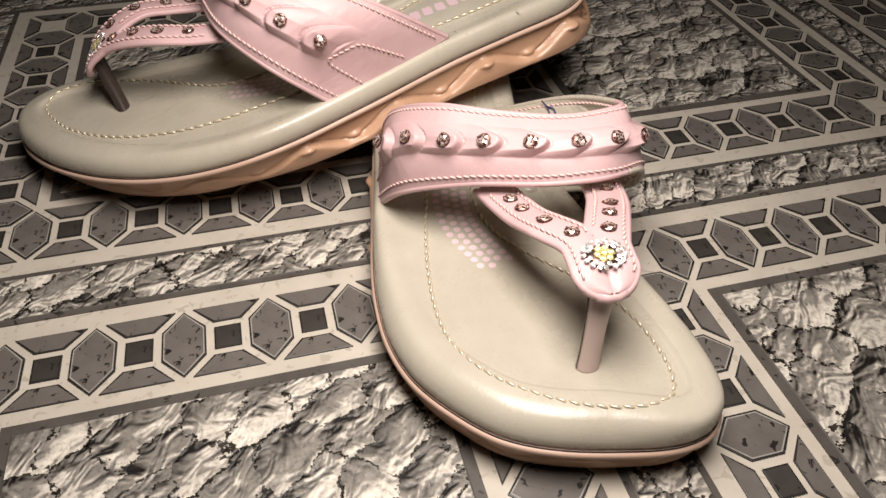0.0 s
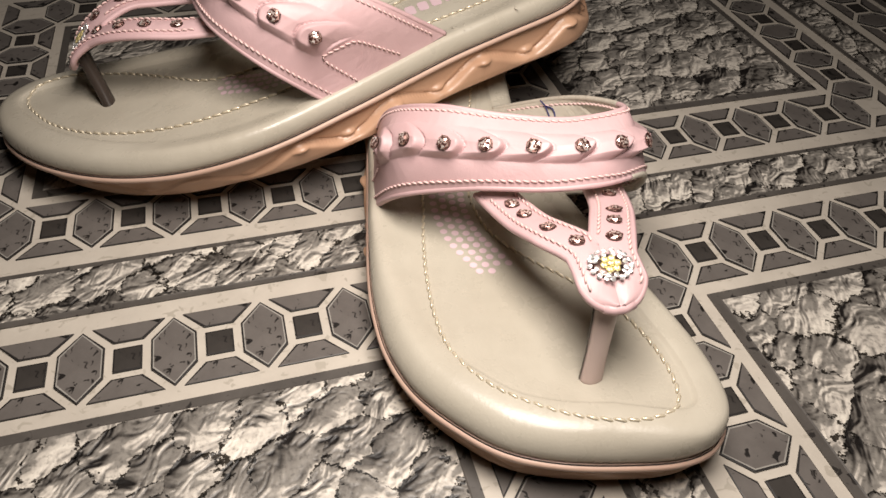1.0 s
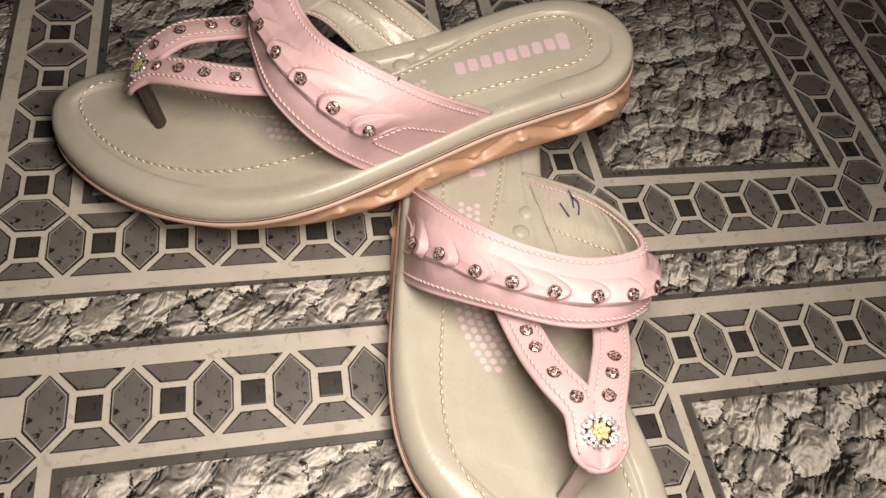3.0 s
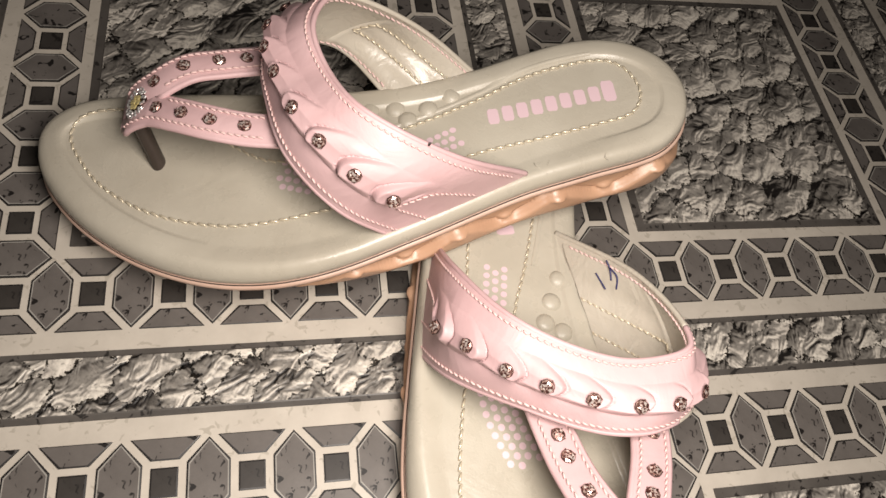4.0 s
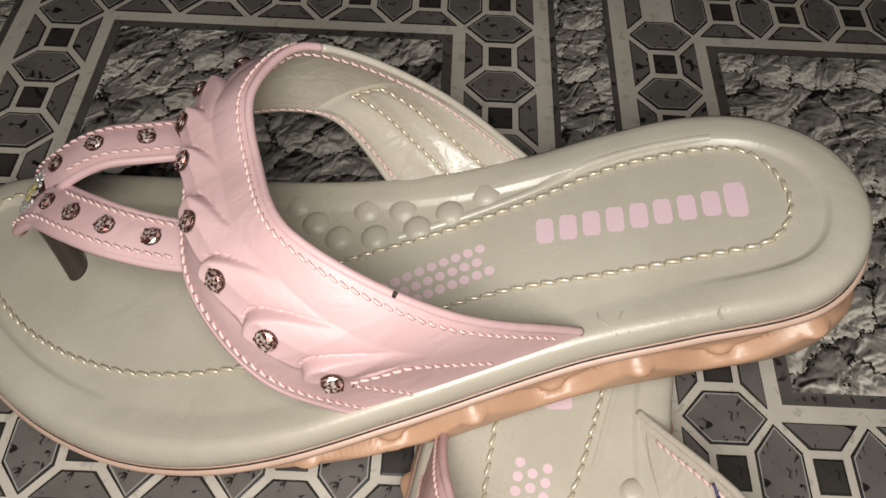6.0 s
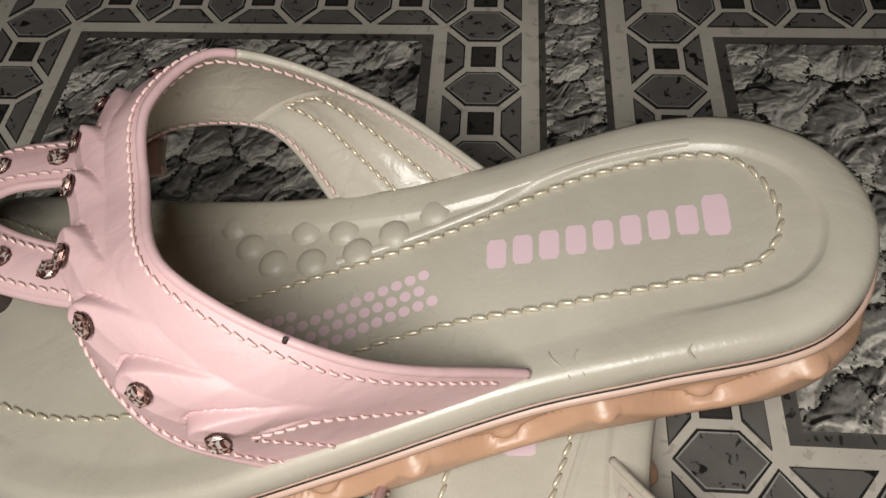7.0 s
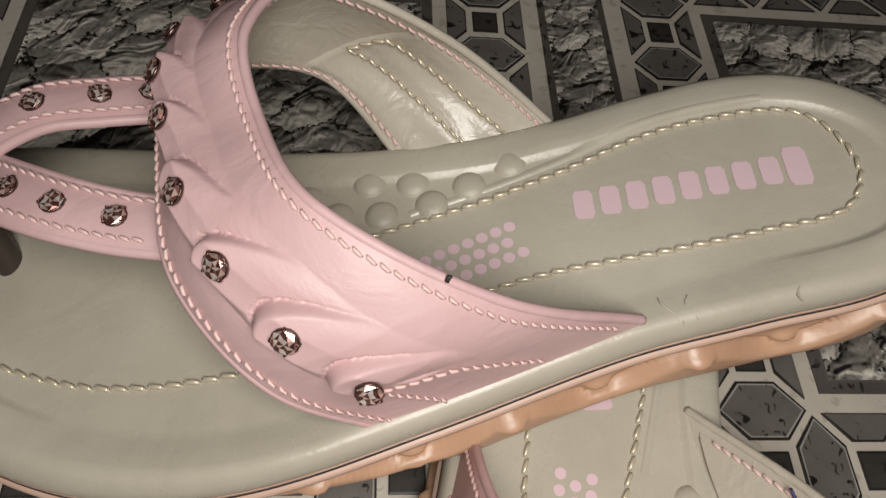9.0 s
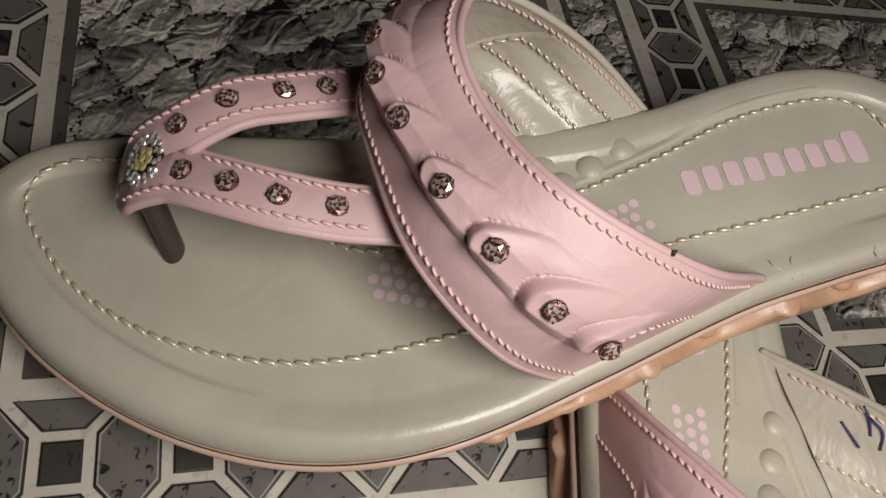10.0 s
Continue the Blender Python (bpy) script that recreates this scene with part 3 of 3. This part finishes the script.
    for t0, t1, s0, s1 in ((form["darts"][0], form["darts"][0] + 0.04, 0.79, 0.985), (form["darts"][1], form["darts"][1] + 0.04, 0.79, 0.985), (form["darts"][0], form["darts"][1], 0.79, 0.791)):
        def dart(s, t0=t0, t1=t1, s0=s0, s1=s1):
            a = s0 + (s1 - s0) * s
            return np.array(P(*(strap(a, t0 + (t1 - t0) * s, False) - normal_at(a) * 0.0033)))
        dart.length = 0.03 if s1 > 0.9 else 0.012
        stitches(bm, dart, lambda s: P(*-normal_at(0.88)), 0.0028, 0.0001, 0.00045)
    part("lining_stitching", bm, THREAD_GOLD, upper, "pale stitching across the lining")
    for i, (s, t) in enumerate(gems):
        gem(upper, Q(s, t, 0.0019 if i == 0 else 0.0010), P(*normal_at(s)), 0.0023, i * 0.7)

    if not dark_mark:
        # a stray dark thread end on the strap's rear edge
        near = min((k / 400 for k in range(200)), key=lambda a: abs(rear(a)[0] - 0.1102))
        bm = bmesh.new()
        tube(bm, [P(*(rear(near) + np.array(d))) for d in ((0.0002, 0.0, 0.0006), (-0.0002, 0.0004, 0.0013), (-0.0007, 0.0003, 0.0016))], [0.0005, 0.0005, 0.0002], 6)
        part("thread_end", bm, SEAM, upper, "stray dark thread end")

    # toe yoke
    arm_l, arm_m = curve_through(form["arm_l"]), curve_through(form["arm_m"])

    def yoke(s, t, medial):
        """Across each arm: t from its outer edge to its inner one."""
        c = (arm_m if medial else arm_l)(s)
        d = (arm_m if medial else arm_l)(min(s + 0.02, 1)) - (arm_m if medial else arm_l)(max(s - 0.02, 0))
        a = np.array([-d[1], d[0], 0.0])
        a /= np.linalg.norm(a)
        out = 1.0 if medial else -1.0
        w = 0.0062 if s < 0.72 else 0.0062 + 0.0030 * math.sin((s - 0.72) / 0.28 * math.pi * 0.6)
        if s > 0.86:
            w *= math.sqrt(max(0.02, 1 - ((s - 0.86) / 0.14) ** 2))
        outer = c + a * out * w
        inner = c - a * out * 0.0060
        mid = (arm_l(s) + arm_m(s)) / 2
        mid = np.array([mid[0], mid[1], c[2]])
        if (inner[1] - mid[1]) * out < 0.0002:
            inner = np.array([mid[0], mid[1], (arm_l(s)[2] + arm_m(s)[2]) / 2])
        return outer * (1 - t) + inner * t + np.array([0, 0, 0.0010 * 4 * t * (1 - t)])

    bm = bmesh.new()
    under = bmesh.new()
    edges = bmesh.new()
    N, T = 70, 8
    for med in (False, True):
        grid_faces(bm, [[P(*yoke(i / N, j / T, med)) for j in range(T + 1)] for i in range(N + 1)])
        grid_faces(under, [[P(*(yoke(i / N, j / T, med) - np.array([0.0006, 0, 0.0024]))) for j in range(T + 1)] for i in range(N + 1)])
        for t in (0.0, 1.0):
            stop = N if t == 0.0 else int(N * 0.70)
            tube(edges, [P(*(yoke(i / N, t, med) - np.array([0.0003, 0, 0.0012]))) for i in range(stop + 1)], 0.0013, 7)
    tube(edges, [P(*(yoke(a, 0.0, med) - np.array([0.0003, 0, 0.0012]))) for a, med in ((0.985, False), (1.0, False), (1.0, True), (0.985, True))], 0.0016, 7)
    yk = part("toe_yoke", bm, PINK, body, "forked pink leather toe strap")
    part("yoke_lining", under, LINING, yk)
    part("yoke_edge", edges, PINK, yk)
    bm = bmesh.new()
    for med in (False, True):
        for t, stop in ((0.13, 0.93), (0.87, 0.66)):
            def yline(s, t=t, med=med):
                return np.array(P(*yoke(s, t, med))) + np.array([0, 0, 0.0002])
            yline.length = 0.08
            stitches(bm, yline, lambda s: Vector((0, 0, 1)), 0.0022, 0.0003, 0.00040, 0.1, stop)
    part("yoke_stitching", bm, THREAD_PINK, yk, "pale pink stitching")
    for med in (False, True):
        steps_s = [k / 200 for k in range(201)]
        for i, u in enumerate(form["yoke_m" if med else "yoke_l"]):
            s = min(steps_s, key=lambda a: abs((arm_m if med else arm_l)(a)[0] - u))
            d = (arm_m if med else arm_l)(min(1, s + 0.05)) - (arm_m if med else arm_l)(s - 0.05)
            p = P(*yoke(s, 0.5, med)) + Vector((0, 0, 0.0006))
            gem(yk, p, Vector((-d[2], 0, d[0])).normalized(), 0.0023, i * 0.9 + med)
    # crystal flower on the tip
    tip = (arm_l(0.84) + arm_m(0.84)) / 2
    hub = P(*tip) + Vector((0, 0, 0.0010))
    d = arm_l(0.95) - arm_l(0.72)
    ax = P(-d[2], 0, d[0]).normalized()
    q = ax.to_track_quat("Z", "Y").to_matrix().to_4x4()
    flower = new("crystal_flower")
    flower.parent = yk
    flower.matrix_basis = Matrix.Translation(hub) @ q
    bm = bmesh.new()
    base = [(0.2, 0.0008), (0.75, 0.0006), (1.0, 0.0), (1.0, -0.001)]
    vs = grid_faces(bm, [[(a * 0.0054 * math.cos(2 * math.pi * k / 20), a * 0.0045 * math.sin(2 * math.pi * k / 20), z) for k in range(20)] for a, z in base], True)
    bm.faces.new(vs[0])
    part("flower_base", bm, BLACKENED, flower)
    bm = bmesh.new()
    rnd = random.Random(5)
    for rr, count in ((0.0062, 17), (0.0046, 12)):
        for k in range(count):
            a = 2 * math.pi * (k + rnd.random() * 0.3) / count
            b2 = bmesh.new()
            jewel(b2, 6, 0.00088)
            b2.transform(Matrix.Translation((rr * math.cos(a), rr * 0.83 * math.sin(a), 0.0008)) @ Matrix.Rotation(rnd.uniform(-0.4, 0.4), 4, "X") @ Matrix.Rotation(rnd.uniform(-0.4, 0.4), 4, "Y"))
            me = bpy.data.meshes.new("tmp")
            b2.to_mesh(me)
            b2.free()
            bm.from_mesh(me)
            bpy.data.meshes.remove(me)
    part("pave_crystal", bm, CLEAR, flower, "clear pave crystals", smooth=False)
    bm = bmesh.new()
    for k in range(7):
        a = 2 * math.pi * k / 6
        rr = 0.0 if k == 6 else 0.0021
        b2 = bmesh.new()
        jewel(b2, 7, 0.00115)
        b2.transform(Matrix.Translation((rr * math.cos(a), rr * math.sin(a), 0.0013 if k == 6 else 0.0010)))
        me = bpy.data.meshes.new("tmp")
        b2.to_mesh(me)
        b2.free()
        bm.from_mesh(me)
        bpy.data.meshes.remove(me)
    part("centre_crystal", bm, AMBER, flower, "yellow centre crystals", smooth=False)

    # toe post
    bm = bmesh.new()
    top = P(*(arm_l(0.90) + arm_m(0.90)) / 2) - Vector((0, 0, 0.0015))
    foot = P(*form["foot"], height(0.22) - 0.0030)
    rows = []
    for i in range(13):
        k = i / 12
        c = top.lerp(foot, k)
        wa, wb = 0.0046 - 0.0012 * math.sin(k * math.pi * 0.8), 0.0026
        rows.append([c + Vector((wb * math.cos(2 * math.pi * j / 14), wa * math.sin(2 * math.pi * j / 14), 0)) for j in range(14)])
    vs = grid_faces(bm, rows, True)
    bm.faces.new(vs[0])
    bm.faces.new(vs[-1])
    post = part("toe_post", bm, POST, body, "narrow leather toe post")
    # dark strip over the post's heel side, wider on the propped sandal
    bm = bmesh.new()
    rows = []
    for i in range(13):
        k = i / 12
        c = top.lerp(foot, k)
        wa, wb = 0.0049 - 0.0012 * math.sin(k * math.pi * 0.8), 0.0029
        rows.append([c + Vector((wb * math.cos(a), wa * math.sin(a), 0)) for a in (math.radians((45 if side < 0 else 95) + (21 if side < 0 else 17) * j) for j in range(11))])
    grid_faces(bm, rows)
    part("post_strip", bm, POST_BACK, post, "dark glossy strip round the back of the post")
    bm = bmesh.new()
    vs = grid_faces(bm, [[foot + Vector((r * 1.1 * math.cos(2 * math.pi * j / 18), r * math.sin(2 * math.pi * j / 18), z)) for j in range(18)] for r, z in ((0.0066, 0.0004), (0.0060, 0.0010), (0.0045, 0.0011), (0.003, 0.0010))], True)
    part("post_washer", bm, BEIGE, body)

    if dark_mark:
        # the size written in pen on the lining
        bm = bmesh.new()

        for stroke in (((0.918, 0.80), (0.908, 0.69)), ((0.872, 0.98), (0.872, 0.92), (0.883, 0.80)), ((0.872, 0.92), (0.861, 0.88), (0.878, 0.74))):
            path = curve_through(stroke)
            line = []
            for i in range(13):
                a, b = path(i / 12)
                line.append(P(*(strap(a, b, False) - normal_at(a) * 0.0038)))
            tube(bm, line, 0.00035, 5)
        part("pen_mark", bm, INK, upper, "number written in dark blue pen")
    return body


TILT = math.radians(10.76)
first = Matrix(((-math.cos(TILT), 0, -math.sin(TILT), 0.0555), (0, -1, 0, 0.080), (-math.sin(TILT), 0, math.cos(TILT), 0.0476), (0, 0, 0, 1)))
sandal(-1, first, PROPPED, 0.005, "pink and beige leather thong sandal propped on its mate", False)
yaw = math.radians(1.5)
second = Matrix(((math.sin(yaw), math.cos(yaw), 0, -0.0205), (-math.cos(yaw), math.sin(yaw), 0, 0.1300), (0, 0, 1, 0), (0, 0, 0, 1)))
sandal(1, second, FLAT, 0.0, "pink and beige leather thong sandal flat on the floor", True)

# ---- floor ----
bm = bmesh.new()
bmesh.ops.create_grid(bm, x_segments=1, y_segments=1, size=2.0)
floor = part("floor", bm, CREAM, None, "", False)
floor.location.z = -0.0006
tagged(floor, "printed vinyl floor sheet with hexagon borders and stone panels", "floor", kind="structure")

PX, PY, SX, SY = 0.0308, 0.0339, 0.0692, 0.0767
PR = 0.0291


def tile_x(i):
    """Ends of the i-th tile along x; the strip crossing is at 0."""
    if i >= 0:
        return SX / 2 + i * (6 * PR + SX), PR
    return -SX / 2 - 6 * PX + (i + 1) * (6 * PX + SX), PX


def tile_y(j):
    return (SY / 2 + j * (6 * PY + SY) if j >= 0 else -SY / 2 - 6 * PY + (j + 1) * (6 * PY + SY)), PY


SQUARE = [(-0.155, -0.155), (0.155, -0.155), (0.155, 0.155), (-0.155, 0.155)]
HEXAGON = [(0, 0.455), (0.25, 0.2), (0.25, -0.2), (0, -0.455), (-0.25, -0.2), (-0.25, 0.2)]
WEDGE = [(-0.40, 0.475), (0.40, 0.475), (0.165, 0.235), (-0.165, 0.235)]


def piece_rings(shape, sx, sy, turn):
    pts = []
    for a, b in shape:
        for _ in range(turn):
            a, b = -b, a
        pts.append((a * sx, b * sy))
    cx, cy = sum(p[0] for p in pts) / len(pts), sum(p[1] for p in pts) / len(pts)

    def shrink(d):
        out = []
        for x, y in pts:
            l = math.hypot(x - cx, y - cy)
            out.append((cx + (x - cx) * (1 - d / l), cy + (y - cy) * (1 - d / l)))
        return out
    return pts, shrink(0.0008), shrink(0.00135)


def add_piece(bm, shape, sx, sy, turn, x=0.0, y=0.0):
    a, b, c = piece_rings(shape, sx, sy, turn)
    ra = [bm.verts.new((x + p[0], y + p[1], -0.0006)) for p in a]
    rb = [bm.verts.new((x + p[0], y + p[1], 0.0)) for p in a]
    rc = [bm.verts.new((x + p[0], y + p[1], 0.0001)) for p in b]
    n = len(a)
    for i in range(n):
        j = (i + 1) % n
        bm.faces.new((ra[i], ra[j], rb[j], rb[i])).material_index = 1
        bm.faces.new((rb[i], rb[j], rc[j], rc[i])).material_index = 1
    if len(shape) == 6:
        rd = [bm.verts.new((x + p[0], y + p[1], 0.0001)) for p in c]
        for i in range(n):
            j = (i + 1) % n
            bm.faces.new((rc[i], rc[j], rd[j], rd[i])).material_index = 2
        rc = rd
    bm.faces.new(rc).material_index = 0


SHARED = {}


def place_piece(kind, shape, mats, sx, sy, turn, x, y, rest):
    if -0.24 < x < 0.20 and -0.12 < y < 0.14:
        key = (kind, round(sx, 5), turn)
        if key not in SHARED:
            b = bmesh.new()
            add_piece(b, shape, sx, sy, turn)
            SHARED[key] = mesh_of(kind, b, mats)
        o = new(kind, SHARED[key])
        o.parent = floor
        o.location = (x, y, 0.0006)
    else:
        add_piece(rest[kind], shape, sx, sy, turn, x, y)


rest = {"hexagon_tile": bmesh.new(), "square_tile": bmesh.new(), "wedge_tile": bmesh.new()}
looks = {"hexagon_tile": [GREY, OUTLINE, PALE], "square_tile": [DARK, OUTLINE], "wedge_tile": [GREY, OUTLINE]}


def slab(name, x0, y0, x1, y1, mat, label, rim):
    b = bmesh.new()
    vs = [[b.verts.new((x, y, z)) for x, y in ((x0 + d, y0 + d), (x1 - d, y0 + d), (x1 - d, y1 - d), (x0 + d, y1 - d))] for d, z in ((0, -0.0006), (0, 0.0), (rim, 0.0), (rim + 0.0006, 0.0002))]
    for a, c in zip(vs, vs[1:]):
        for i in range(4):
            b.faces.new((a[i], a[(i + 1) % 4], c[(i + 1) % 4], c[i])).material_index = 1
    b.faces.new(vs[-1]).material_index = 0
    o = part(name, b, [mat, RIM], floor, label, False)
    o.location.z = 0.0006
    return o


for i in range(-2, 3):
    for j in range(-2, 3):
        x0, px = tile_x(i)
        y0, py = tile_y(j)
        x1, y1 = x0 + 6 * px, y0 + 6 * py
        for k in range(6):
            for yy in (y0, y1):
                place_piece("hexagon_tile", HEXAGON, looks["hexagon_tile"], px, py, 0, x0 + (k + 0.5) * px, yy, rest)
                place_piece("square_tile", SQUARE, looks["square_tile"], px, py, 0, x0 + (k + (yy == y1)) * px, yy, rest)
            for xx in (x0, x1):
                place_piece("hexagon_tile", HEXAGON, looks["hexagon_tile"], px, py, 1, xx, y0 + (k + 0.5) * py, rest)
                if 0 < k + (xx == x0) < 6 :
                    place_piece("square_tile", SQUARE, looks["square_tile"], px, py, 0, xx, y0 + (k + (xx == x0)) * py, rest)
        for k in range(7):
            place_piece("wedge_tile", WEDGE, looks["wedge_tile"], px, py, 2, x0 + k * px, y0, rest)
            place_piece("wedge_tile", WEDGE, looks["wedge_tile"], px, py, 0, x0 + k * px, y1, rest)
            place_piece("wedge_tile", WEDGE, looks["wedge_tile"], px, py, 1, x0, y0 + k * py, rest)
            place_piece("wedge_tile", WEDGE, looks["wedge_tile"], px, py, 3, x1, y0 + k * py, rest)
            if 0 < k < 6:
                place_piece("wedge_tile", WEDGE, looks["wedge_tile"], px, py, 0, x0 + k * px, y0, rest)
                place_piece("wedge_tile", WEDGE, looks["wedge_tile"], px, py, 2, x0 + k * px, y1, rest)
                place_piece("wedge_tile", WEDGE, looks["wedge_tile"], px, py, 3, x0, y0 + k * py, rest)
                place_piece("wedge_tile", WEDGE, looks["wedge_tile"], px, py, 1, x1, y0 + k * py, rest)
        slab("stone_panel", x0 + 0.65 * px, y0 + 0.65 * py, x1 - 0.65 * px, y1 - 0.65 * py, STONE, "", 0.0035)
for kind, b in rest.items():
    o = part(kind + "_field", b, looks[kind], floor, "", False)
    o.location.z = 0.0006
    o["kind"] = "stuff"
for j in range(-2, 3):
    y0, py = tile_y(j)
    a, b2 = y0 - SY + 0.73 * py, y0 - 0.73 * py
    if j <= 2:
        slab("stone_strip", -1.0, a, 1.0, b2, STONE_STRIP, "", 0.002)
for i in range(-2, 3):
    x0, px = tile_x(i)
    for j in range(-2, 3):
        y0, py = tile_y(j)
        slab("stone_strip", x0 - SX + 0.73 * px, y0 - 0.73 * py + 0.0005, x0 - 0.73 * px, y0 + 6.73 * py, STONE_STRIP, "", 0.002)

# ---- room ----
for name, x0, y0, x1, y1 in (("wall_north", -2.1, 2.0, 2.1, 2.1), ("wall_south", -2.1, -2.1, 2.1, -2.0), ("wall_east", 2.0, -2.0, 2.1, 2.0), ("wall_west", -2.1, -2.0, -2.0, 2.0)):
    b = bmesh.new()
    bmesh.ops.create_cube(b, size=1.0)
    b.transform(Matrix.Translation(((x0 + x1) / 2, (y0 + y1) / 2, 1.4)) @ Matrix.Diagonal((x1 - x0, y1 - y0, 2.8, 1)))
    tagged(part(name, b, PLASTER, None, "", False), "plain plastered wall", "wall", kind="structure")
b = bmesh.new()
bmesh.ops.create_cube(b, size=1.0)
b.transform(Matrix.Translation((0, 0, 2.85)) @ Matrix.Diagonal((4.2, 4.2, 0.1, 1)))
tagged(part("ceiling", b, PLASTER, None, "", False), "plain plastered ceiling", "ceiling", kind="structure")
